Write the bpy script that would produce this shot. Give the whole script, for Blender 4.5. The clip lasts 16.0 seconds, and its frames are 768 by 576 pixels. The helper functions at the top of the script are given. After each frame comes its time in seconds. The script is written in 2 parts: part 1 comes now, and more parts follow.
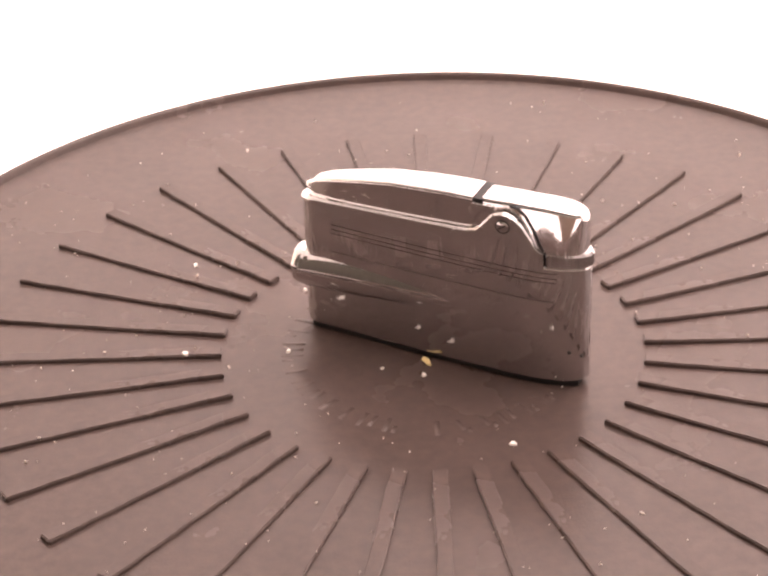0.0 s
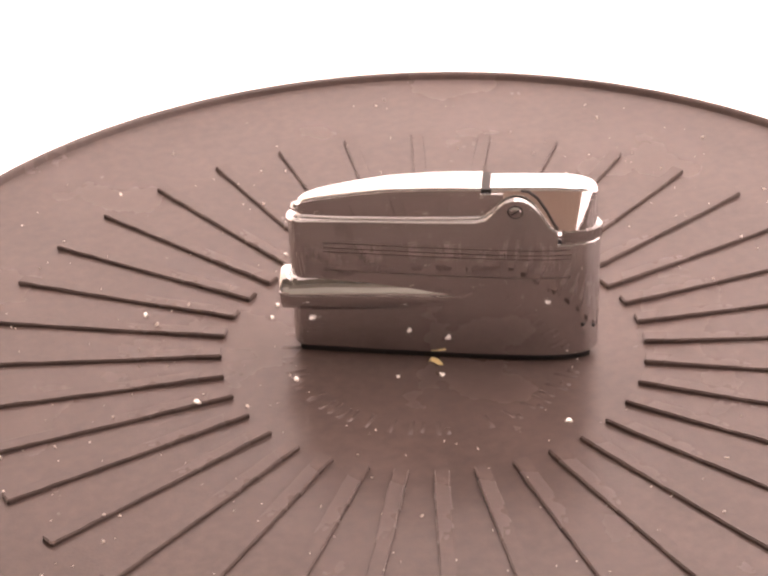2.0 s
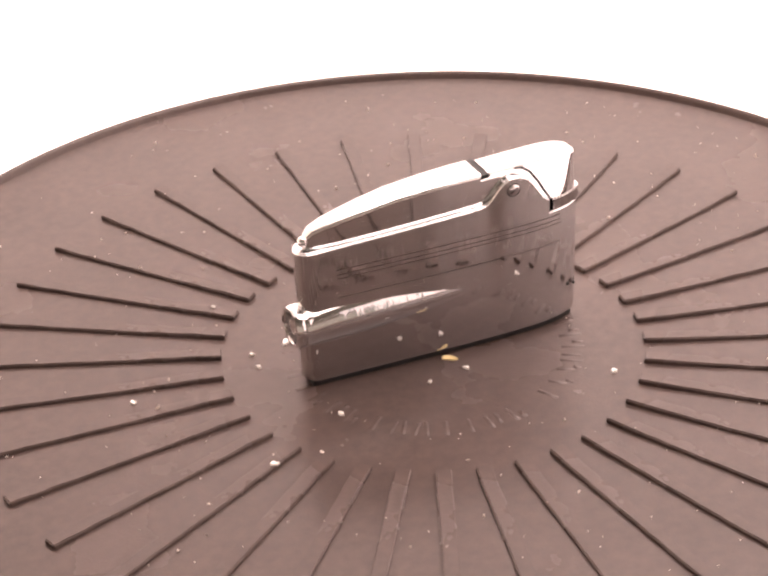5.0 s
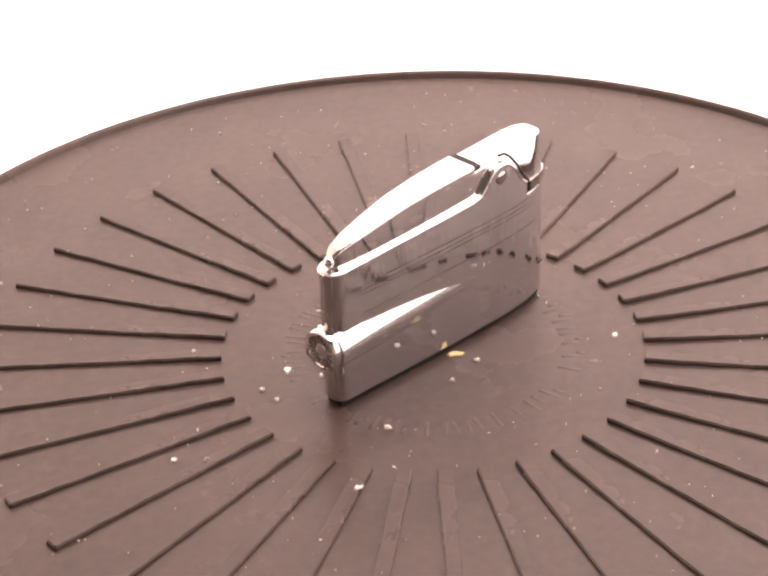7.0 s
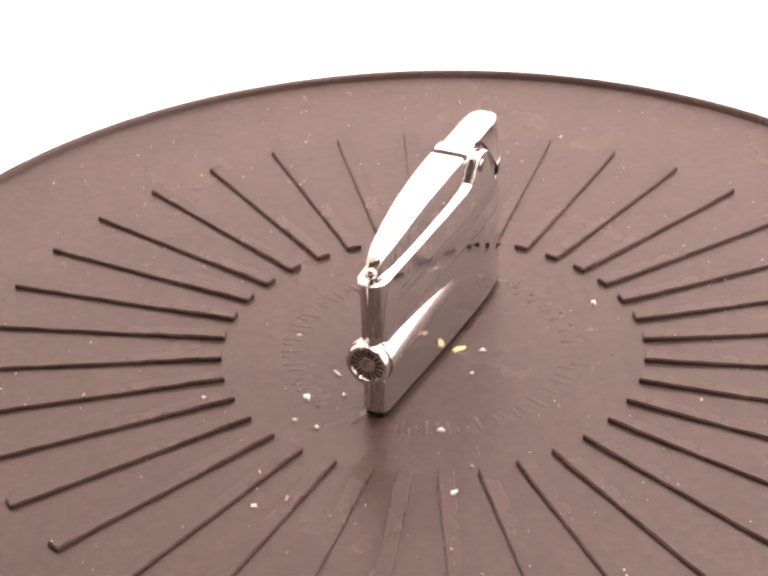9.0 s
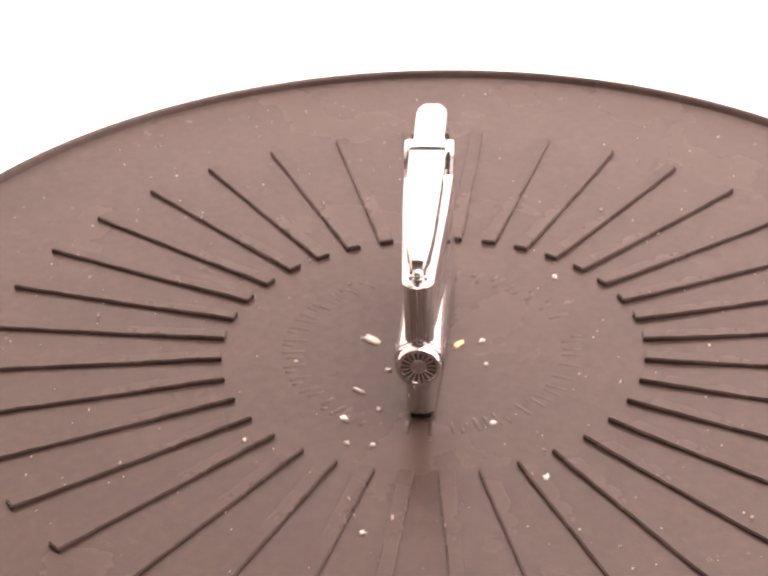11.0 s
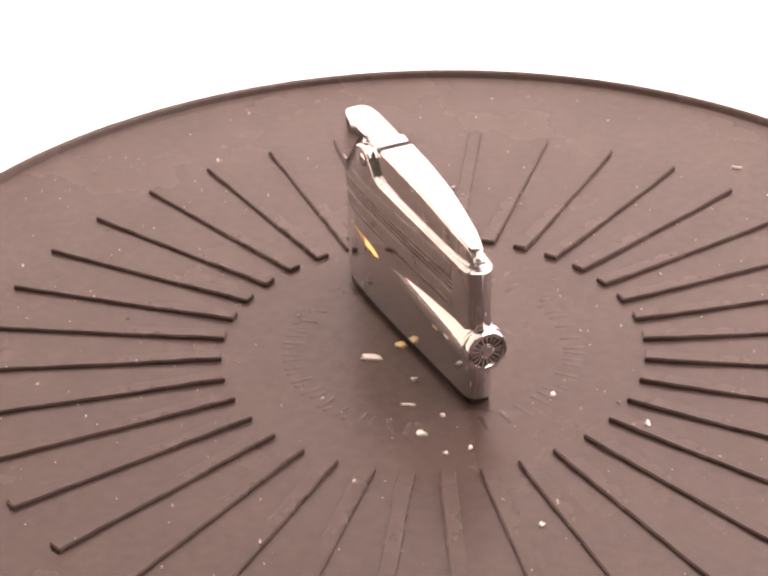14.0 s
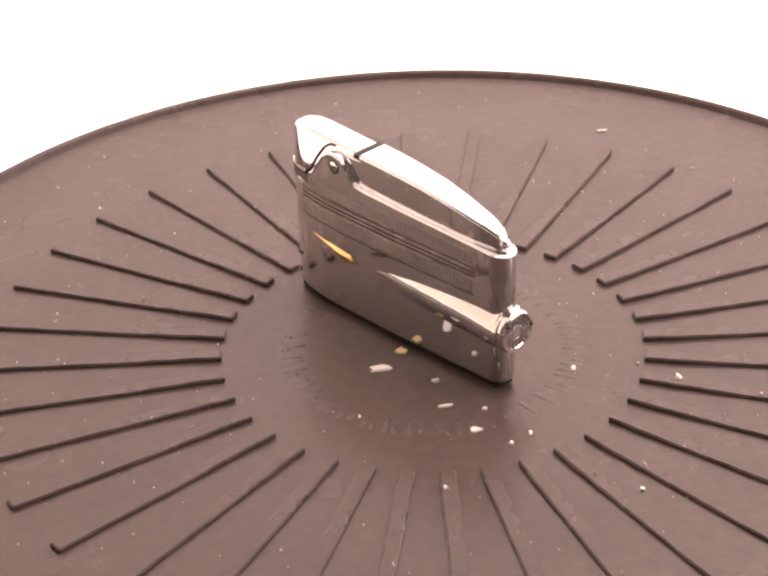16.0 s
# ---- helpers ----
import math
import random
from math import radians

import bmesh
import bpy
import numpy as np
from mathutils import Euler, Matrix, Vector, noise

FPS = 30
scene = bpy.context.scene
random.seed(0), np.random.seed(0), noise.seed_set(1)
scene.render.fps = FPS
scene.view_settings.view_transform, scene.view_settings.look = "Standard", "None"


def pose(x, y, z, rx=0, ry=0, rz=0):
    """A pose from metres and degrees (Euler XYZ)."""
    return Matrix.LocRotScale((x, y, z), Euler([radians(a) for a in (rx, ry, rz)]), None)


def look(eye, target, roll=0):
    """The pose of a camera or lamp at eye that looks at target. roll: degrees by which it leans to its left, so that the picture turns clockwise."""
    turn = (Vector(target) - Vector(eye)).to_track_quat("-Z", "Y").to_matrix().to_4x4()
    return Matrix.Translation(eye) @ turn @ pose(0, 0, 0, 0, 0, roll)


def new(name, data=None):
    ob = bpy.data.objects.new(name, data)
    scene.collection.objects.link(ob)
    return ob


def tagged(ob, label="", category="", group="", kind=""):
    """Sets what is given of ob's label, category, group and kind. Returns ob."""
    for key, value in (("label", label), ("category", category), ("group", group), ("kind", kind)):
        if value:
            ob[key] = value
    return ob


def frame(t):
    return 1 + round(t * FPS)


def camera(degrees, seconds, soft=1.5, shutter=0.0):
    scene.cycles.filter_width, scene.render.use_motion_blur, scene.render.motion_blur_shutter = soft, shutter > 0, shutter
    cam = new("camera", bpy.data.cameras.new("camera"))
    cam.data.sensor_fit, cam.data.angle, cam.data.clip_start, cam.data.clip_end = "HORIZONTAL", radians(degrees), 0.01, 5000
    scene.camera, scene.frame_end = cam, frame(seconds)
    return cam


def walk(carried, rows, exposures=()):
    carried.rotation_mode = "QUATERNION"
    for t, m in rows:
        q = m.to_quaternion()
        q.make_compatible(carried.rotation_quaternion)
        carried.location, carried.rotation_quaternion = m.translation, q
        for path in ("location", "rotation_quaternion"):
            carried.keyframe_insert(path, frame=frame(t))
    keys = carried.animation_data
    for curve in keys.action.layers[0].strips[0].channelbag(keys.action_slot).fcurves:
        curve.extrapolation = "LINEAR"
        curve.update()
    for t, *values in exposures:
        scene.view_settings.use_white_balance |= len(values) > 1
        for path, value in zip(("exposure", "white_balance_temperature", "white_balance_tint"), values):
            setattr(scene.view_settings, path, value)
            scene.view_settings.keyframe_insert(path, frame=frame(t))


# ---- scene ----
cam = camera(20.734, 16.0, soft=2.6)

MM = 0.001
U = 0.047                      # radius of the ring where the ribs begin
CAM_POSE = pose(-0.01042, -0.39239, 0.25576, 58.588, 0, 0) @ pose(0, 0, 0, 0, 0, -1.739)
walk(cam, [(0.0, CAM_POSE), (16.0, CAM_POSE)], exposures=[(0.0, -0.12), (3.0, -0.06), (4.5, -0.1), (6.5, -0.32), (16.0, -0.38)])

# ---- light ----
world = bpy.data.worlds.new("dim_room")
scene.world = world
world.use_nodes = True
world.node_tree.nodes["Background"].inputs["Color"].default_value = (0.92, 0.96, 1.0, 1)
world.node_tree.nodes["Background"].inputs["Strength"].default_value = 0.85


def area_lamp(name, eye, target, sx, sy, watts, colour):
    data = bpy.data.lights.new(name, "AREA")
    data.shape, data.size, data.size_y = "RECTANGLE", sx, sy
    data.energy, data.color = watts, colour
    ob = new(name, data)
    ob.matrix_world = look(eye, target)
    return ob


area_lamp("tent_light", (0.18, 0.13, 0.57), (0.08, 0.08, 0.0), 0.66, 0.48, 5.2, (1.0, 0.80, 0.75))


# ---- materials ----
def material(name, base, rough, metal=0.0, vary=0.12, scale=60.0, bump=0.0, bump_scale=900.0, ior=1.5,
             dark=None, rough_vary=0.1, emission=0.0):
    m = bpy.data.materials.new(name)
    m.use_nodes = True
    n, l = m.node_tree.nodes, m.node_tree.links
    b = n["Principled BSDF"]
    b.inputs["Roughness"].default_value = rough
    b.inputs["Metallic"].default_value = metal
    b.inputs["IOR"].default_value = ior
    tc = n.new("ShaderNodeTexCoord")
    noise_a = n.new("ShaderNodeTexNoise")
    noise_a.inputs["Scale"].default_value = scale
    noise_a.inputs["Detail"].default_value = 6
    noise_b = n.new("ShaderNodeTexNoise")
    noise_b.inputs["Scale"].default_value = scale * 14
    noise_b.inputs["Detail"].default_value = 3
    mixn = n.new("ShaderNodeMath")
    mixn.operation = "ADD"
    l.new(tc.outputs["Object"], noise_a.inputs["Vector"])
    l.new(tc.outputs["Object"], noise_b.inputs["Vector"])
    l.new(noise_a.outputs["Fac"], mixn.inputs[0])
    l.new(noise_b.outputs["Fac"], mixn.inputs[1])
    ramp = n.new("ShaderNodeMapRange")
    ramp.inputs["From Min"].default_value, ramp.inputs["From Max"].default_value = 0.6, 1.4
    l.new(mixn.outputs[0], ramp.inputs["Value"])
    mix = n.new("ShaderNodeMix")
    mix.data_type = "RGBA"
    d = dark or tuple(c * (1 - vary) for c in base)
    lt = tuple(min(1, c * (1 + vary)) for c in base)
    mix.inputs["A"].default_value = (*d, 1)
    mix.inputs["B"].default_value = (*lt, 1)
    l.new(ramp.outputs["Result"], mix.inputs["Factor"])
    l.new(mix.outputs["Result"], b.inputs["Base Color"])
    rr = n.new("ShaderNodeMapRange")
    rr.inputs["From Min"].default_value, rr.inputs["From Max"].default_value = 0.3, 0.7
    rr.inputs["To Min"].default_value, rr.inputs["To Max"].default_value = rough * (1 - rough_vary), rough * (1 + rough_vary)
    l.new(noise_a.outputs["Fac"], rr.inputs["Value"])
    l.new(rr.outputs["Result"], b.inputs["Roughness"])
    if bump:
        nb = n.new("ShaderNodeTexNoise")
        nb.inputs["Scale"].default_value = bump_scale
        nb.inputs["Detail"].default_value = 4
        l.new(tc.outputs["Object"], nb.inputs["Vector"])
        bp = n.new("ShaderNodeBump")
        bp.inputs["Strength"].default_value = bump
        bp.inputs["Distance"].default_value = 0.0002
        l.new(nb.outputs["Fac"], bp.inputs["Height"])
        l.new(bp.outputs["Normal"], b.inputs["Normal"])
    # own warm glow, in place of light that falls on the cloth
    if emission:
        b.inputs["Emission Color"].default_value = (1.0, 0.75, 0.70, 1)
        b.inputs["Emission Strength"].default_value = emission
    return m


def engraved(name, pitch):
    """Chrome cut with fine upright hatching."""
    m = material(name, (0.50, 0.48, 0.47), 0.36, 1.0, 0.1, 200)
    n, l = m.node_tree.nodes, m.node_tree.links
    tc = n.new("ShaderNodeTexCoord")
    w = n.new("ShaderNodeTexWave")
    w.wave_type, w.bands_direction = "BANDS", "X"
    w.inputs["Scale"].default_value = 2 * math.pi / pitch / 20
    w.inputs["Distortion"].default_value = 0.0
    l.new(tc.outputs["Object"], w.inputs["Vector"])
    bp = n.new("ShaderNodeBump")
    bp.inputs["Strength"].default_value = 0.9
    bp.inputs["Distance"].default_value = 0.00012
    l.new(w.outputs["Fac"], bp.inputs["Height"])
    l.new(bp.outputs["Normal"], n["Principled BSDF"].inputs["Normal"])
    return m


PLASTIC = material("smoked_brown_plastic", (0.084, 0.060, 0.0535), 0.25, 0, 0.16, 26, 0.2, 1400, ior=1.36, dark=(0.062, 0.048, 0.0435), rough_vary=0.2)
CHROME = material("worn_chrome", (0.68, 0.685, 0.695), 0.07, 1.0, 0.07, 70, 0.05, 600, rough_vary=0.5)
POLISHED = material("polished_chrome", (0.74, 0.74, 0.75), 0.04, 1.0, 0.04, 70, 0.02, 500)


def add_waves(m, sx, sz, strength):
    """Long upright ripples of the rolled metal."""
    n, l = m.node_tree.nodes, m.node_tree.links
    tc = n.new("ShaderNodeTexCoord")
    mp = n.new("ShaderNodeMapping")
    mp.inputs["Scale"].default_value = (sx, sx, sz)
    nz = n.new("ShaderNodeTexNoise")
    nz.inputs["Scale"].default_value = 1.0
    nz.inputs["Detail"].default_value = 3
    l.new(tc.outputs["Object"], mp.inputs["Vector"])
    l.new(mp.outputs["Vector"], nz.inputs["Vector"])
    bp = n.new("ShaderNodeBump")
    bp.inputs["Strength"].default_value = strength
    bp.inputs["Distance"].default_value = 0.0002
    l.new(nz.outputs["Fac"], bp.inputs["Height"])
    b = n["Principled BSDF"]
    old = b.inputs["Normal"].links
    if old:
        l.new(old[0].from_node.outputs["Normal"], bp.inputs["Normal"])
    l.new(bp.outputs["Normal"], b.inputs["Normal"])


add_waves(CHROME, 420, 60, 0.24)
HATCHED = engraved("hatched_chrome", 0.00055)
SATIN = material("satin_chrome", (0.82, 0.80, 0.79), 0.30, 1.0, 0.06, 200)
LINE_CUT = material("blackened_cut", (0.14, 0.12, 0.115), 0.35, 1.0, 0.3, 300)
BLACK = material("black_gap", (0.012, 0.011, 0.011), 0.6, 0, 0.3, 300)
WHITE_CHIP = material("pale_chip", (0.95, 0.92, 0.87), 0.25, 0, 0.05, 500, 0.2, 2500)
GOLD_CHIP = material("golden_chip", (0.92, 0.72, 0.36), 0.35, 0.1, 0.2, 500, 0.2, 2500)
GOLD = material("gilt_metal", (0.88, 0.66, 0.30), 0.14, 1.0, 0.15, 300)
DUST = material("dust", (0.72, 0.64, 0.58), 0.8, 0, 0.1, 500)
TENT = material("white_tent_cloth", (0.86, 0.85, 0.84), 0.9, 0, 0.02, 8, 0.1, 300)
# emission stands in for strong lighting of the white cloth
TENT_GLOW = material("glowing_tent_cloth", (0.86, 0.85, 0.84), 0.9, 0, 0.02, 8, 0.1, 300, emission=1.5)
TAN_CLOTH = material("tan_cloth", (0.86, 0.79, 0.68), 0.9, 0, 0.1, 10, 0.2, 250)
GREY_PANEL = material("grey_unseen_panel", (0.27, 0.27, 0.24), 0.9, 0, 0.15, 12, 0.3, 200)
# for the added floor panel in front, warm and dark in reflections
DARK_FLOOR = material("dark_floor_panel", (0.18, 0.125, 0.095), 0.5, 0, 0.25, 18, 0.2, 300)
# for panels added out of view, so the chrome reflects something dark
DARK_PANEL = material("dark_unseen_panel", (0.11, 0.10, 0.08), 0.9, 0, 0.2, 14, 0.3, 200)


# ---- mesh helpers ----
def mesh_of(name, bm, mat, smooth=35):
    bmesh.ops.recalc_face_normals(bm, faces=bm.faces)
    me = bpy.data.meshes.new(name)
    for e in bm.edges:
        if len(e.link_faces) == 2 and e.calc_face_angle(0) > radians(smooth):
            e.smooth = False
    for f in bm.faces:
        f.smooth = smooth > 0
    bm.to_mesh(me)
    bm.free()
    me.materials.append(mat)
    return me


def part(name, bm, mat, parent=None, label="", smooth=35):
    ob = new(name, mesh_of(name, bm, mat, smooth))
    ob.parent = parent
    if label:
        tagged(ob, label)
    return ob


def box(bm, c, s, m=None):
    r = bmesh.ops.create_cube(bm, size=1)
    mat = Matrix.Translation(c) @ (m or Matrix()) @ Matrix.Diagonal((*s, 1))
    bmesh.ops.transform(bm, matrix=mat, verts=r["verts"])
    return r["verts"]


def loft(bm, rings, caps=True, closed=True):
    """Skins rings of points, in millimetres."""
    rows = [[bm.verts.new(Vector(p) * MM) for p in r] for r in rings]
    n = len(rows[0])
    for a, b in zip(rows, rows[1:]):
        for i in range(n if closed else n - 1):
            j = (i + 1) % n
            bm.faces.new((a[i], a[j], b[j], b[i]))
    if caps:
        bm.faces.new(rows[0])
        bm.faces.new(rows[-1][::-1])


def curve_at(pts, x):
    """Height at x of a polyline of (x, z)."""
    return float(np.interp(x, [p[0] for p in pts], [p[1] for p in pts]))


def section(w, z0, z1, rb, rt, n=5):
    """A rounded upright rectangle of half-width w as (y, z) points."""
    h = z1 - z0
    rb, rt = min(rb, w * 0.95, h * 0.45), min(rt, w * 0.95, h * 0.45)
    out = []
    for cy, cz, r, a0 in ((w - rb, z0 + rb, rb, -90), (w - rt, z1 - rt, rt, 0), (-w + rt, z1 - rt, rt, 90), (-w + rb, z0 + rb, rb, 180)):
        for k in range(n + 1):
            a = radians(a0 + 90 * k / n)
            out.append((cy + r * math.cos(a), cz + r * math.sin(a)))
    return out


def crown(wb, wt, z0, z1, rt, n=6):
    """A section with sloping sides: half-width wb below, wt at the rounded top."""
    rt = min(rt, wt * 0.95, (z1 - z0) * 0.45)
    out = [(-wb, z0), (wb, z0)]
    for cy, a0 in ((wt - rt, 0), (-wt + rt, 90)):
        for k in range(n + 1):
            a = radians(a0 + 90 * k / n)
            out.append((cy + rt * math.cos(a), z1 - rt + rt * math.sin(a)))
    return out


def tube(bm, pts, r, n=8):
    """A round bead along points in millimetres."""
    pts = [Vector(p) for p in pts]
    rings = []
    for i, p in enumerate(pts):
        d = (pts[min(i + 1, len(pts) - 1)] - pts[max(i - 1, 0)]).normalized()
        s = d.cross(Vector((0, 0, 1)))
        s = s.normalized() if s.length > 1e-6 else Vector((1, 0, 0))
        t = s.cross(d)
        rings.append([p + (s * math.cos(2 * math.pi * k / n) + t * math.sin(2 * math.pi * k / n)) * r for k in range(n)])
    loft(bm, rings)


def lathe(bm, profile, n=128):
    """Turns a closed (r, z) profile, in metres, round the upright axis."""
    rows = [[bm.verts.new((r * math.cos(2 * math.pi * k / n), r * math.sin(2 * math.pi * k / n), z)) for k in range(n)] for r, z in profile]
    for a, b in zip(rows, rows[1:]):
        for k in range(n):
            j = (k + 1) % n
            bm.faces.new((a[k], a[j], b[j], b[k]))
    bm.faces.new(rows[0][::-1])
    bm.faces.new(rows[-1])


# ---- the light tent round the turntable, with unseen panels added for reflections ----
FLOOR_Z = -0.016


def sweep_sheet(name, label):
    """White sheet that lies under the turntable and curves up behind it; it glows by itself."""
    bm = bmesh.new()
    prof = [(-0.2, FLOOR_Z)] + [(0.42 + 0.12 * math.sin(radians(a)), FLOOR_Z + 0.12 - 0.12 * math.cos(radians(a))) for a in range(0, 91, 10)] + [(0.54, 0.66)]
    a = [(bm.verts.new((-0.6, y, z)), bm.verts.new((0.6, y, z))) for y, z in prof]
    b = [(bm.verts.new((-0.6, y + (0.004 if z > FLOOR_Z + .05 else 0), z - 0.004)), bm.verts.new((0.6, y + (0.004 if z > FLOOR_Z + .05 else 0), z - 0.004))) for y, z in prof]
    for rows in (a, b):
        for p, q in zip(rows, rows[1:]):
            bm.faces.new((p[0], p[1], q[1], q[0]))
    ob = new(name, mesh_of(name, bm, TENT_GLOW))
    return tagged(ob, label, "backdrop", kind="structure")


# a flat panel outside the view, met only as reflection and bounce
def unseen_panel(name, c, s, mat, label):
    bm = bmesh.new()
    box(bm, c, s)
    ob = new(name, mesh_of(name, bm, mat, 0))
    return tagged(ob, label, "wall", kind="structure")


sweep_sheet("backdrop", "white seamless sheet under and behind the turntable, glowing by itself")
# no table known here: dark floor panel added, unseen, to darken front reflections
tagged(unseen_panel("table", (0, -0.402, FLOOR_Z - 0.006), (1.2, 0.396, 0.008), DARK_FLOOR, "unseen dark floor panel added to darken reflections from the front"), category="table")
# added tan panel, out of view: warms and lightens what faces left
unseen_panel("wall_left", (-0.603, 0.2, 0.32), (0.006, 0.80, 0.68), TAN_CLOTH, "unseen pale tan panel added to tint and brighten reflections from the left")
# added dark panel, unseen: darkens faces turned to the left front
unseen_panel("wall_left_front", (-0.603, -0.402, 0.32), (0.006, 0.396, 0.68), DARK_PANEL, "unseen dark panel added to darken reflections from the left front")
# added glowing panel, out of view: brightens chrome that faces right
unseen_panel("wall_right", (0.603, 0.0, 0.32), (0.006, 1.20, 0.68), TENT_GLOW, "unseen glowing panel added to brighten reflections from the right")
# added grey panel behind the camera: lifts plate and chrome by reflection
unseen_panel("wall_front", (0, -0.61, 0.15), (1.2, 0.006, 0.34), GREY_PANEL, "unseen grey panel added to set reflections from the lower front")
# added dark panel, unseen: darkens the barrel's upper side
unseen_panel("wall_front_upper", (0, -0.61, 0.492), (1.2, 0.006, 0.344), DARK_PANEL, "unseen dark panel added to darken reflections from the upper front")
# added dark panel, unseen: keeps high front reflections dark
tagged(unseen_panel("ceiling_front", (0, -0.402, 0.667), (1.2, 0.396, 0.006), DARK_PANEL, "unseen dark panel added overhead to darken reflections from the front"), category="ceiling")
tagged(unseen_panel("ceiling", (0, 0.2, 0.667), (1.2, 0.8, 0.006), TENT, "white cloth top of the light tent"), category="ceiling")


# ---- turntable ----
RIB_IN, RIB_OUT = U, 2.1765 * U
RIB_W, RIB_H = 0.0034, 0.00115
RIM = 2.808 * U + 0.0046


def make_turntable():
    bm = bmesh.new()
    prof = [(0.0005, 0.0), (0.02, 0.0), (0.045, 0.0), (0.075, 0.0), (0.105, 0.0), (0.114, 0.0)]
    for k in range(1, 9):                     # gentle rise towards the lip
        s = k / 8
        prof.append((0.114 + (RIM - 0.1162) * s, 0.0007 * s * s))
    prof += [(RIM - 0.0014, 0.0009), (RIM - 0.0010, 0.0019), (RIM - 0.0005, 0.0025), (RIM, 0.0027), (RIM + 0.0005, 0.0025),
             (RIM + 0.0008, 0.0019), (RIM + 0.0008, -0.0135), (RIM, FLOOR_Z), (0.0005, FLOOR_Z)]
    lathe(bm, prof, 256)
    tt = new("turntable")
    tagged(tt, "round smoked-brown plastic display turntable with radial ribs", "turntable")
    part("plate", bm, PLASTIC, tt, smooth=50)
    # one rib: flat-topped bar with softened edges
    bm = bmesh.new()
    L, w, h = RIB_OUT - RIB_IN, RIB_W / 2, RIB_H
    box(bm, (RIB_IN + L / 2, 0, h / 2 - 0.0001), (L, RIB_W, h + 0.0002))
    bmesh.ops.bevel(bm, geom=[e for e in bm.edges if max(v.co.z for v in e.verts) > 0.0005], offset=0.00028, segments=3, affect="EDGES")
    wear = random.Random(9)
    for k in range(1, 22):                    # slightly uneven moulded edges
        bmesh.ops.bisect_plane(bm, geom=bm.verts[:] + bm.edges[:] + bm.faces[:], plane_co=(RIB_IN + L * k / 22, 0, 0), plane_no=(1, 0, 0))
        dy, dz = wear.uniform(-0.00012, 0.00012), wear.uniform(-0.0001, 0.00003)
        for v in bm.verts:
            if abs(v.co.x - RIB_IN - L * k / 22) < 1e-6:
                v.co.y += dy
                v.co.z += dz if v.co.z > 0.0003 else 0.0
    me = mesh_of("rib", bm, PLASTIC, 30)
    for k in range(36):
        ob = new("rib", me)
        ob.parent = tt
        ob.matrix_basis = pose(0, 0, 0, 0, 0, 6.6 - 126.7 + 10 * k + 0.0)
    # the ring of worn raised lettering
    glyphs = []
    bars = (((-1.1, 0, 0.9, 5.2, 0), (1.2, 0.4, 0.9, 4.2, 0)), ((0, 0, 1.0, 5.2, 0),), ((-0.9, 0, 0.9, 5.2, 0), (1.0, -1.2, 0.9, 2.6, 0)),
            ((0, 0.6, 1.0, 4.2, 12), (1.6, -1.6, 0.9, 1.8, 0)), ((-1.0, -0.3, 0.9, 4.6, -8), (1.1, 0, 0.9, 5.0, 8)))
    for strokes in bars:
        bm = bmesh.new()
        for x, y, sx, sy, lean in strokes:
            verts = box(bm, (0, 0, 0), (sx * MM * 1.7, sy * MM * 1.05, 0.00024))
            for v in verts:                   # soft sloping flanks
                if v.co.z > 0:
                    v.co.x *= 0.35
                    v.co.y *= 0.86
            bmesh.ops.transform(bm, matrix=pose(x * MM, y * MM, 0.00005, 0, 0, lean), verts=verts)
        glyphs.append(mesh_of("raised_mark", bm, PLASTIC, 80))
    rnd = random.Random(4)
    for k in range(38):
        if k in (9, 24, 37):
            continue
        ob = new("raised_mark", glyphs[rnd.randrange(5)])
        ob.parent = tt
        a = 360 / 38 * k + rnd.uniform(-0.6, 0.6)
        ob.matrix_basis = pose(0, 0, rnd.uniform(-0.0001, 0.0), 0, 0, a) @ pose(0, -0.0312, 0)
    return tt


# ---- lighter ----
PIV = 5.15
BODY_TOP = [(-29, 33.6), (10, 35.2), (12, 35.8), (13.4, 37.2), (14.6, 38.9), (16, 40.2), (17.5, 40.8), (19, 40.8), (20.5, 40.2), (22, 38.8), (23.6, 36.4), (25, 34.2), (26.6, 33.0), (26.7, 29.6), (37, 29.6)]


THICK = [(-29, 3.0), (-24, 3.15), (-12, 3.85), (0, 4.6), (10, 5.0), (18, 5.2), (27, 5.2), (36, 5.2)]


FOOT = [(-29, 2.3), (-28.4, 1.6), (-27, 1.2), (-25, 1.05), (31, 1.05), (33.5, 1.2), (34.8, 1.6), (35.3, 2.2)]


def body_half(x):
    """Half thickness of the body at x: lens-like, thicker towards the burner."""
    w = curve_at(THICK, x)
    if x < -25.4:
        s = min(1.0, (-25.4 - x) / 3.6)
        w *= (1 - s ** 2.4) ** (1 / 2.4)
    if x > 18:
        s = min(1.0, (x - 18) / 17.3)
        w *= math.sqrt(max(0.0, 1 - s ** 2.7))
    return max(w, 0.25)


def face_strip(bm, side, x0, x1, z0, z1, lift=0.03, step=2.0):
    """A thin raised strip that follows the curved face, in millimetres."""
    n = max(1, int((x1 - x0) / step))
    rings = []
    for k in range(n + 1):
        x = x0 + (x1 - x0) * k / n
        y = body_half(x)
        rings.append([(x, side * (y - 0.2), z0), (x, side * (y + lift), z0), (x, side * (y + lift), z1), (x, side * (y - 0.2), z1)])
    loft(bm, rings)


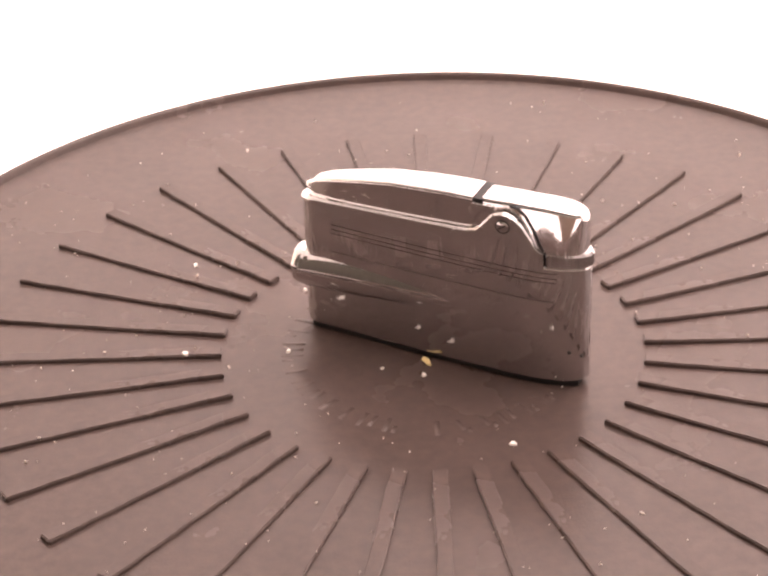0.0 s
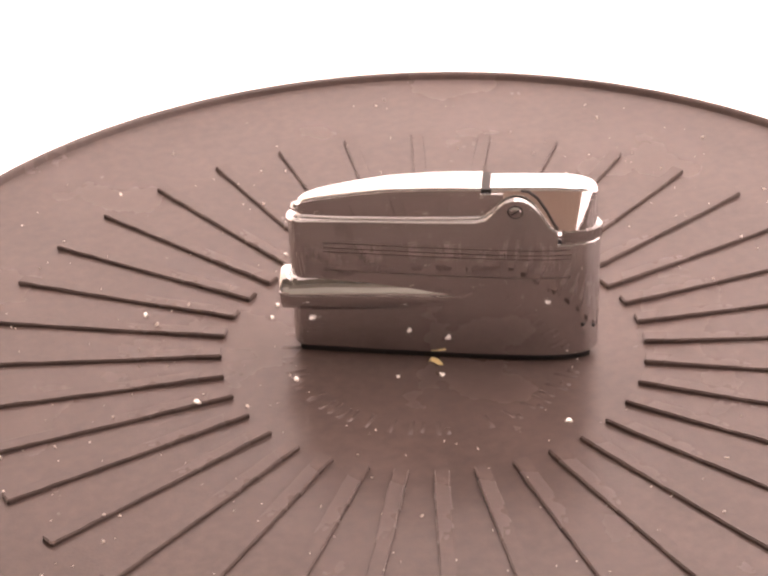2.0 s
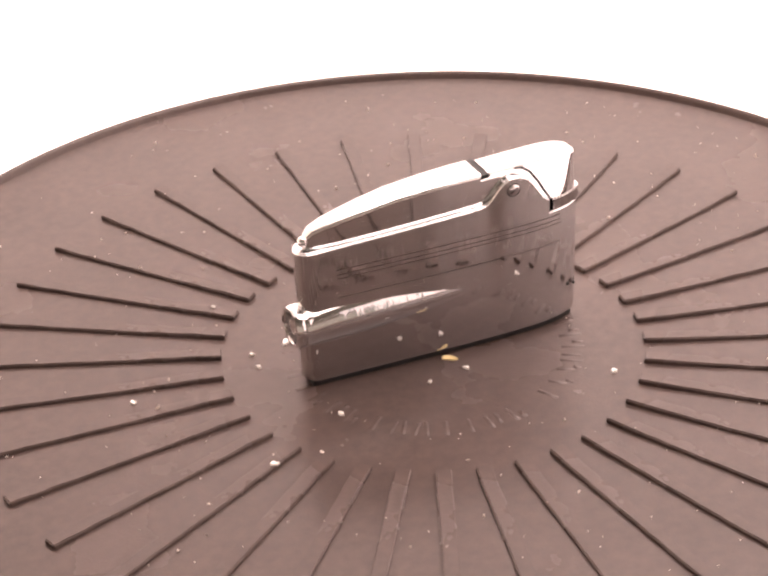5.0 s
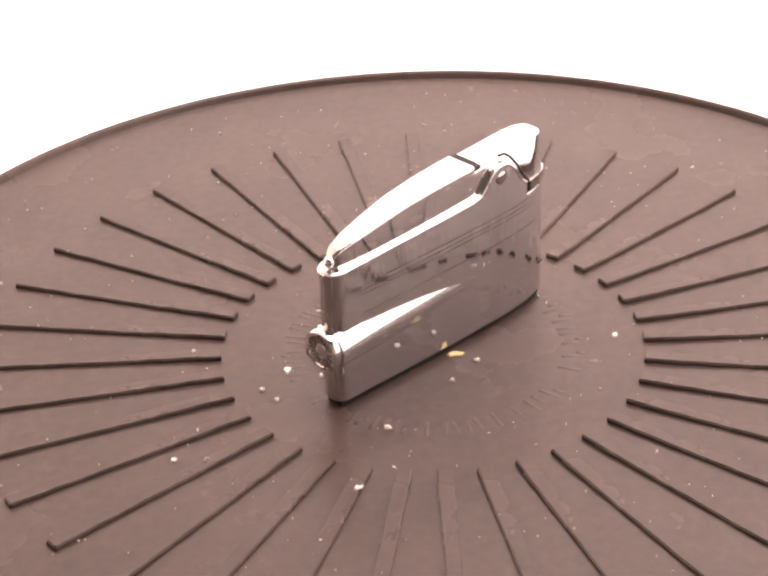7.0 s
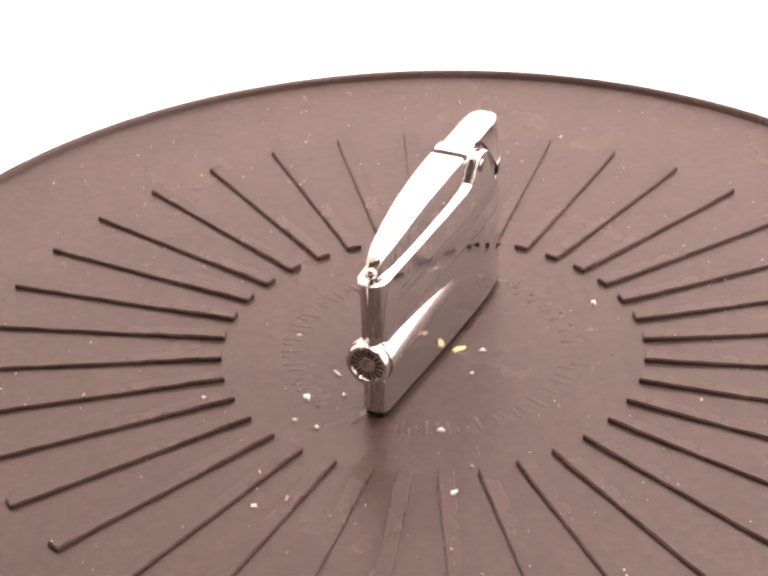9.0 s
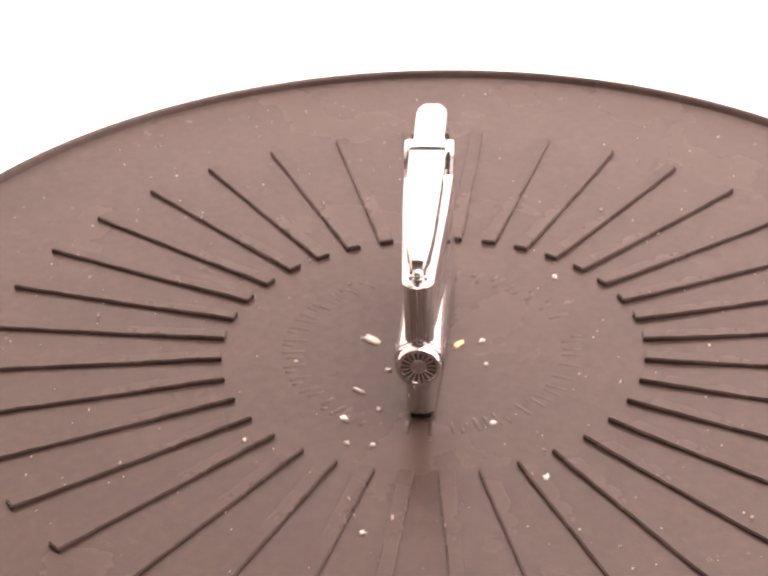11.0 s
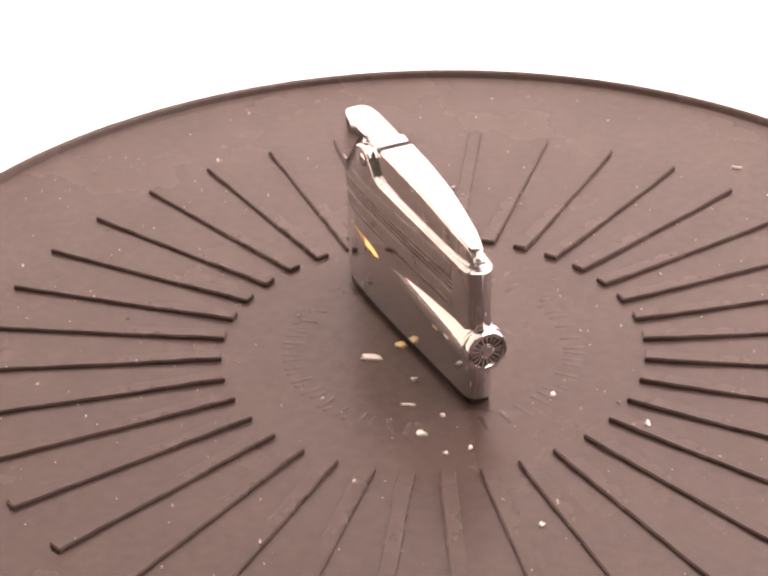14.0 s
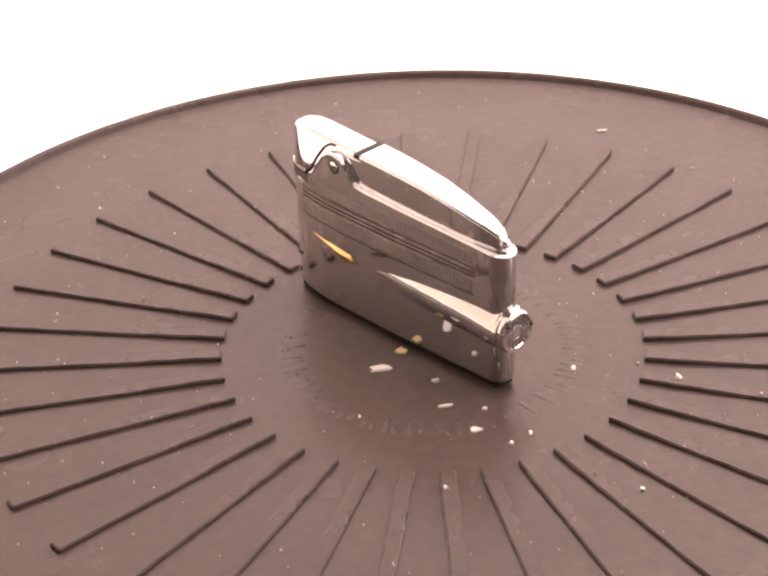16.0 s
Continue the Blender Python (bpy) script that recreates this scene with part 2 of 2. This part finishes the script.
def stations(a, b, step, fine=()):
    xs = list(np.arange(a, b, step)) + [b]
    for lo, hi in fine:
        xs += list(np.linspace(lo, hi, 15))
    return sorted(set(round(float(x), 3) for x in xs))


def make_lighter():
    lt = new("pocket_lighter")
    tagged(lt, "worn chrome pocket lighter with engraved bands, standing upright on the turntable", "lighter")
    # body
    bm = bmesh.new()
    rings = []
    for x in stations(-29, 35.3, 1.0, ((-29, -25), (11, 27), (26.6, 26.7), (31, 35.3))):
        w = body_half(x)
        rings.append([(x, y, z) for y, z in section(w, curve_at(FOOT, x), curve_at(BODY_TOP, x), 1.1, 0.5)])
    loft(bm, rings)
    body = part("body", bm, CHROME, lt, "satin chrome case with rounded ends", 40)
    # black block under the case, drawn for the contact shade in the gap
    bm = bmesh.new()
    loft(bm, [[(x, y, z) for y, z in section(max(0.2, body_half(x) - 0.6), 0.0, 1.8, 0.2, 0.2, 3)] for x in stations(-27.4, 33.6, 1.5, ((-27.4, -25), (30, 33.6)))])
    part("base_plate", bm, BLACK, body, "black inset block that stands in for the shade under the case", 40)
    # bead along the top edge of each face and round the knob end
    bm = bmesh.new()
    xs = stations(-28.95, 26.4, 0.9, ((-29, -25.2), (11, 25)))
    for s in (-1, 1):
        tube(bm, [(x, s * (body_half(x) + 0.05), curve_at(BODY_TOP, x) - 0.45) for x in xs], 0.24)
    tube(bm, [(-28.95, -1.0, 33.05), (-29.1, 0, 33.1), (-28.95, 1.0, 33.1)], 0.24)
    part("edge_bead", bm, POLISHED, body, "bright raised bead along the case edge")
    KNOB_Z = 15.0
    # barrel: a slim cylinder that sinks into the thickening case
    bm = bmesh.new()
    rings = []
    for k in range(25):
        u = k / 24
        ry, rz = 5.2 - 0.35 * u, 4.7 + 0.5 * min(1.0, u * 6)
        rings.append([(-29.0 + 40.0 * u, ry * math.cos(2 * math.pi * j / 64), KNOB_Z + 0.5 * u + rz * math.sin(2 * math.pi * j / 64)) for j in range(64)])
    loft(bm, rings)
    part("barrel", bm, CHROME, body, "chrome barrel bulging from both faces and tapering away", 50)
    # filler knob at the end
    bm = bmesh.new()
    prof = [(-28.0, 4.6), (-28.4, 5.05), (-29.3, 5.1), (-29.7, 4.6), (-30.0, 4.85), (-31.6, 4.85), (-32.1, 4.5), (-32.1, 3.7), (-31.5, 3.4), (-31.5, 1.5), (-31.7, 1.2), (-31.7, 0.05)]
    rings = []
    for x, r in prof:
        rings.append([(x, r * math.cos(2 * math.pi * k / 72) * (1.0 - (0.022 if (k % 2 and -31.7 < x < -29.9) else 0)),
                       KNOB_Z + r * math.sin(2 * math.pi * k / 72) * (1.0 - (0.022 if (k % 2 and -31.7 < x < -29.9) else 0))) for k in range(72)])
    loft(bm, rings)
    knob = part("filler_knob", bm, POLISHED, lt, "round knurled chrome filler knob with a rayed end")
    bm = bmesh.new()
    loft(bm, [[(x, 3.6 * math.cos(2 * math.pi * k / 48), KNOB_Z + 3.6 * math.sin(2 * math.pi * k / 48)) for k in range(48)] for x in (-31.2, -31.58)])
    part("knob_face", bm, LINE_CUT, knob, "dark recessed end face")
    bm = bmesh.new()
    verts = box(bm, (0, 0, 0), (0.5 * MM, 0.52 * MM, 1.9 * MM))
    for v in verts:                           # wedge that narrows and sinks towards the hub
        if v.co.z < 0:
            v.co.y *= 0.45
            v.co.x += 0.12 * MM
    ray_mesh = mesh_of("ray", bm, POLISHED, 0)
    for k in range(18):
        ob = new("ray", ray_mesh)
        ob.parent = knob
        ob.matrix_basis = Matrix.Translation((-33.08 * MM, 0, KNOB_Z * MM)) @ pose(0, 0, 0, 20 * k, 0, 0) @ Matrix.Translation((0, 0, 2.6 * MM))
    bm = bmesh.new()
    loft(bm, [[(x, r * math.cos(2 * math.pi * k / 32), KNOB_Z + r * math.sin(2 * math.pi * k / 32)) for k in range(32)] for x, r in ((-31.2, 1.75), (-31.6, 1.75), (-31.7, 1.5), (-31.66, 0.05))])
    part("hub", bm, CHROME, knob, "plain round hub of the knob's end")
    # thumb lever
    LEV = [(-27.2, 35.6), (-26.7, 36.9), (-25.6, 37.9), (-23, 38.8), (-20, 39.5), (-14, 40.7), (-8, 41.7), (0, 42.3), (6, 42.55), (11.1, 42.6)]
    LW = [(-27.2, 0.5), (-26.9, 1.1), (-26.0, 1.6), (-22, 2.4), (-16, 2.95), (-8, 3.45), (2, 3.85), (11.1, 4.0)]
    bm = bmesh.new()
    rings = []
    for x in stations(-27.2, 11.1, 1.0, ((-27.2, -23),)):
        w = curve_at(LW, x)
        rings.append([(x, y, z) for y, z in crown(w + 0.12, w, curve_at(BODY_TOP, x) - 0.4, curve_at(LEV, x), 0.75)])
    loft(bm, rings)
    lever = part("thumb_lever", bm, POLISHED, lt, "long polished arched thumb lever with upright sides", 45)
    # narrow bright foot along each side of the lever
    bm = bmesh.new()
    xs = stations(-26.4, 11.0, 1.0)
    for s in (-1, 1):
        tube(bm, [(x, s * (curve_at(LW, x) + 0.3), curve_at(BODY_TOP, x) + 0.25) for x in xs], 0.26)
    part("lever_edge", bm, POLISHED, lever)
    bm = bmesh.new()
    bmesh.ops.create_uvsphere(bm, u_segments=20, v_segments=12, radius=1.25 * MM, matrix=Matrix.Translation((-27.1 * MM, 0, 35.2 * MM)))
    part("lever_tip", bm, POLISHED, lever, "small ball at the lever's tip")
    # black gap between lever and cap
    bm = bmesh.new()
    box(bm, (12.0 * MM, 0, 41.0 * MM), (2.2 * MM, 7.7 * MM, 2.6 * MM))
    part("hinge_gap", bm, BLACK, lt, "black gap between lever and cap", 0)
    bm = bmesh.new()
    loft(bm, [[(x, y, z) for y, z in section(4.05, 33.5, 41.3, 0.2, 0.3)] for x in (10.8, 15.5)])
    part("hinge_block", bm, POLISHED, lt, smooth=45)
    # snuffer cap
    CAP = [(12.9, 42.5), (20, 42.7), (27, 42.8), (31.0, 42.6), (33.2, 42.2), (34.1, 41.6), (34.5, 40.6)]
    CUT = [(12.9, 39.0), (20.5, 39.6), (22.5, 37.8), (24.2, 35.2), (25.6, 33.4), (26.4, 33.1), (34.5, 33.1)]

    def cap_half(x):
        s = max(0.0, min(1.0, (x - 28.0) / 6.6))
        return max(0.5, 3.95 * math.sqrt(max(0.0, 1 - s ** 2.2)))

    def cap_side(x, z):                       # the cap's sides lean inwards
        return cap_half(x) * (0.87 + 0.34 * (42.8 - z) / 10)
    bm = bmesh.new()
    rings = []
    for x in stations(12.9, 34.5, 0.9, ((20, 27), (30, 34.5))):
        rings.append([(x, y, z) for y, z in crown(cap_side(x, curve_at(CUT, x)), cap_side(x, curve_at(CAP, x)), curve_at(CUT, x), curve_at(CAP, x), 0.9)])
    loft(bm, rings)
    part("snuffer_cap", bm, POLISHED, lt, "polished chrome snuffer cap closed over the burner", 45)
    bm = bmesh.new()
    for s in (-1, 1):
        tube(bm, [(x, s * (cap_side(x, z) + 0.02), z) for x, z in ((19.0, 41.9), (20.6, 41.7), (22.4, 40.3), (24.2, 37.6), (25.6, 34.9), (26.6, 33.3))], 0.3)
    part("cap_seam", bm, BLACK, lt, "dark seam between cap and case")
    # knurled ring under the cap
    bm = bmesh.new()
    outline = []
    for k in range(-64, 65):
        a = radians(90 * (1 - abs(k) / 64))
        x = 27.4 + 8.2 * math.sin(a)
        outline.append((x, math.copysign(body_half(x - 0.35) + 0.38 * math.cos(a), k) if k else 0.0))
    rings = []
    for z, f in ((29.7, 0.95), (29.95, 1.0), (32.5, 1.0), (33.1, 0.93)):
        ring = []
        for i, (x, y) in enumerate(outline):
            g = f * (0.94 if i % 4 > 1 and 29.9 < z < 32.7 else 1.0)
            ring.append((27.4 + (x - 27.4) * g, y * g, z))
        rings.append(ring)
    loft(bm, rings)
    part("adjuster_ring", bm, CHROME, lt, "knurled chrome flame adjuster ring", 0)
    # pivots with a slot, on both faces
    for s in (-1, 1):
        bm = bmesh.new()
        rings = []
        for y, r in ((PIV - 0.4, 1.3), (PIV + 0.1, 1.3), (PIV + 0.25, 1.05), (PIV + 0.28, 0.05)):
            rings.append([(18.0 + r * math.cos(2 * math.pi * k / 24), s * y, 37.6 + r * math.sin(2 * math.pi * k / 24)) for k in range(24)])
        loft(bm, rings)
        piv = part("pivot_screw", bm, CHROME, lt, "slotted chrome pivot screw")
        bm = bmesh.new()
        box(bm, (18.0 * MM, s * (PIV + 0.22) * MM, 37.6 * MM), (1.9 * MM, 0.2 * MM, 0.32 * MM), pose(0, 0, 0, 0, 35 * s, 0))
        part("slot", bm, BLACK, piv, smooth=0)
        bm = bmesh.new()
        rings = []
        for y, r in ((PIV - 0.4, 1.6), (PIV + 0.06, 1.6), (PIV + 0.06, 1.28), (PIV - 0.4, 1.28)):
            rings.append([(18.0 + r * math.cos(2 * math.pi * k / 32), s * y, 37.6 + r * math.sin(2 * math.pi * k / 32)) for k in range(32)])
        loft(bm, rings, caps=False)
        part("recess", bm, BLACK, piv)
        # engraved bands and lines
        for z0, z1 in ((28.9, 31.7), (22.2, 25.0)) if s > 0 else ():
            bm = bmesh.new()
            face_strip(bm, s, -21, 29, z0, z1, 0.02)
            band = part("engraved_band", bm, HATCHED, body, "finely hatched band", 0)
            if s > 0:
                bm = bmesh.new()
                for k in range(62):
                    x = -20.6 + 0.8 * k
                    face_strip(bm, s, x, x + 0.36, z0 + 0.1, z1 - 0.1, 0.07)
                tagged(part("hatching", bm, SATIN, band, smooth=0), kind="stuff")
        for z in (28.1, 26.9, 25.9, 21.3):
            bm = bmesh.new()
            face_strip(bm, s, -21.5, 29.5, z, z + (0.3 if s > 0 else 0.16), 0.03)
            part("engraved_line", bm, LINE_CUT, body, smooth=0)
        for x, z, r in ((32.0, 9.0, 0.45), (34.2, 8.0, 0.4)):
            bm = bmesh.new()
            y = body_half(x)
            bmesh.ops.create_uvsphere(bm, u_segments=12, v_segments=8, radius=r * MM, matrix=Matrix.Translation((x * MM, s * (y - 0.05) * MM, z * MM)))
            part("pin_hole", bm, BLACK, body)
    # faceted golden inlay on one face
    bm = bmesh.new()
    rim = [(11.4, 15.6), (14.2, 14.0), (17.6, 14.9), (26.0, 17.6), (18.5, 17.2), (13.6, 16.7)]
    low = [(x, body_half(x) - 0.3, z) for x, z in rim]
    mid = [(x, body_half(x) + 0.08, z) for x, z in rim]
    top = [(14.8 + (x - 14.8) * 0.55, body_half(x) + 0.5, 15.6 + (z - 15.6) * 0.35) for x, z in rim]
    loft(bm, [low, mid, top])
    part("golden_inlay", bm, GOLD, lt, "small faceted golden inlay", 0)
    # true length of the case, measured from the burner end
    grow = Matrix.Translation((0.0357, 0, 0)) @ Matrix.Diagonal((1.05, 1, 1, 1)) @ Matrix.Translation((-0.035, 0, 0))
    for me in {ob.data for ob in lt.children_recursive if ob.data is not ray_mesh}:
        me.transform(grow)
    for me in {ob.data for ob in (knob, *knob.children) if ob.data is not ray_mesh}:
        me.transform(Matrix.Translation((0.0012, 0, 0)))
    return lt


# ---- crumbs on the plate ----
# (x, y, z, length, width, turn, gold) in millimetres and degrees, at the start
FLAKES = [
    (8.5, 11.3, 0, 6.6, 3.2, -160, 0), (-4.3, 12.4, 0, 2.6, 2.0, 30, 0), (6.6, 3.4, 0, 4.2, 3.4, -120, 1),
    (-8.8, 21.5, 0, 4.4, 1.4, -150, 0), (-17.4, 20.1, 0, 1.4, 1.1, 0, 0), (-17.4, 28.1, 0, 3.6, 2.2, -160, 0),
    (-28.9, 26.3, 0, 1.2, 1.6, 20, 0), (-26.0, 30.8, 0, 1.8, 1.3, 40, 0), (-17.2, 50.4, 1.0, 1.5, 1.5, 0, 0),
    (-14.5, -111.8, 0, 4.6, 1.2, -155, 0), (-55.2, 39.2, 0, 1.5, 2.0, 10, 0), (-55.0, -1.0, 1.0, 2.2, 2.4, 0, 0),
    (-1.6, -5.8, 0, 5.4, 2.2, -75, 1), (-2.3, -11.0, 0, 1.5, 2.0, 20, 0), (-11.4, -8.0, 0, 1.6, 1.2, 60, 0),
    (-32.1, 0.0, 0, 1.2, 2.2, 0, 0), (15.3, -38.0, 0, 1.9, 1.4, 0, 0), (42.2, 25.0, 0, 3.0, 1.0, 30, 0),
]


def make_flake(x, y, z, ln, wd, turn, gold, seed):
    rnd = random.Random(seed)
    bm = bmesh.new()
    n = 8
    ring = []
    for k in range(n):
        a = 2 * math.pi * k / n + rnd.uniform(-0.25, 0.25)
        r = rnd.uniform(0.38, 1.0)
        ring.append((ln / 2 * r * math.cos(a), wd / 2 * r * math.sin(a)))
    low = [(px, py, 0.0) for px, py in ring]
    top = [(px * 0.85, py * 0.85, 0.25 + rnd.uniform(0, 0.35)) for px, py in ring]
    loft(bm, [low, top])
    name = "golden_flake" if gold else "pale_flake"
    ob = new(name, mesh_of(name, bm, GOLD_CHIP if gold else WHITE_CHIP, 0))
    tagged(ob, "small golden flake lying against the lighter's foot" if gold else "tiny pale chip lying on the brown plate", "flake", "flakes on the plate")
    return ob


def make_dust():
    rnd = random.Random(11)
    bm = bmesh.new()
    for k in range(320):
        r = (0.028 ** 2 + rnd.random() * (0.125 ** 2 - 0.028 ** 2)) ** 0.5
        a = rnd.uniform(0, 2 * math.pi)
        s = 0.00008 * (1 + 2.6 * rnd.random() ** 4)
        m = pose(r * math.cos(a), r * math.sin(a), 0.0001 + (0.0016 if r > 0.114 else 0.0), rnd.uniform(0, 360), rnd.uniform(0, 360), rnd.uniform(0, 360))
        off = (a - radians(6.6 - 126.7)) % radians(10)
        off = min(off, radians(10) - off) * r
        if RIB_IN < r < RIB_OUT and off < RIB_W / 2:
            m.translation.z += RIB_H
        verts = box(bm, (0, 0, 0), (s * rnd.uniform(1, 4), s * 2, s))
        bmesh.ops.transform(bm, matrix=m, verts=verts)
    ob = new("dust", mesh_of("dust", bm, DUST, 0))
    return tagged(ob, "pale dust specks scattered over the brown plate", "dust", kind="stuff")


turntable = make_turntable()
lighter = make_lighter()
dust = make_dust()
flakes = [make_flake(*f, seed=20 + i) for i, f in enumerate(FLAKES)]


# ---- movement ----
def turn_at(t):
    """Degrees that the plate has turned, anticlockwise from above."""
    return 10.203 * t - 0.00523 * t * t


SLIDE = [(0, 1.0), (2, 0.6), (4, 0.2), (6, -0.1), (7, -0.1), (8, 0.3), (10, 1.7), (12, 3.7), (14, 5.9), (16, 8.1)]
YAW = [(0, -26.3), (11, -26.5), (12.5, -27.6), (14.5, -28.9), (16, -29.7)]
SHIFT = [(0, 0.3), (7, 0.5), (9, 0.8), (11.5, 1.2), (12.5, 0.9), (14, 0.1), (16, -0.8)]


def motions():
    times = [0.5 * k for k in range(33)]
    # the plate sits a hair askew on its spindle
    lean = Matrix.Rotation(radians(0.16), 4, Vector((math.sin(radians(-50)), -math.cos(radians(-50)), 0)))
    spin = [(t, pose(0, 0, 0.00018, 0, -0.06, 0) @ pose(0, 0, 0, 0, 0, turn_at(t)) @ lean) for t in times]
    walk(turntable, spin)
    walk(dust, spin)
    rows = []
    for t, m in spin:
        # the lighter creeps a little on the smooth plate
        rows.append((t, m @ pose(0, 0, 0.00005, 0, 0, curve_at(YAW, t)) @ pose(curve_at(SLIDE, t) * MM, curve_at(SHIFT, t) * MM, 0)))
    walk(lighter, rows)
    for ob, (x, y, z, ln, wd, a, gold) in zip(flakes, FLAKES):
        walk(ob, [(t, m @ pose(x * MM, y * MM, z * MM + 0.00004, 0, 0, a)) for t, m in spin])


motions()
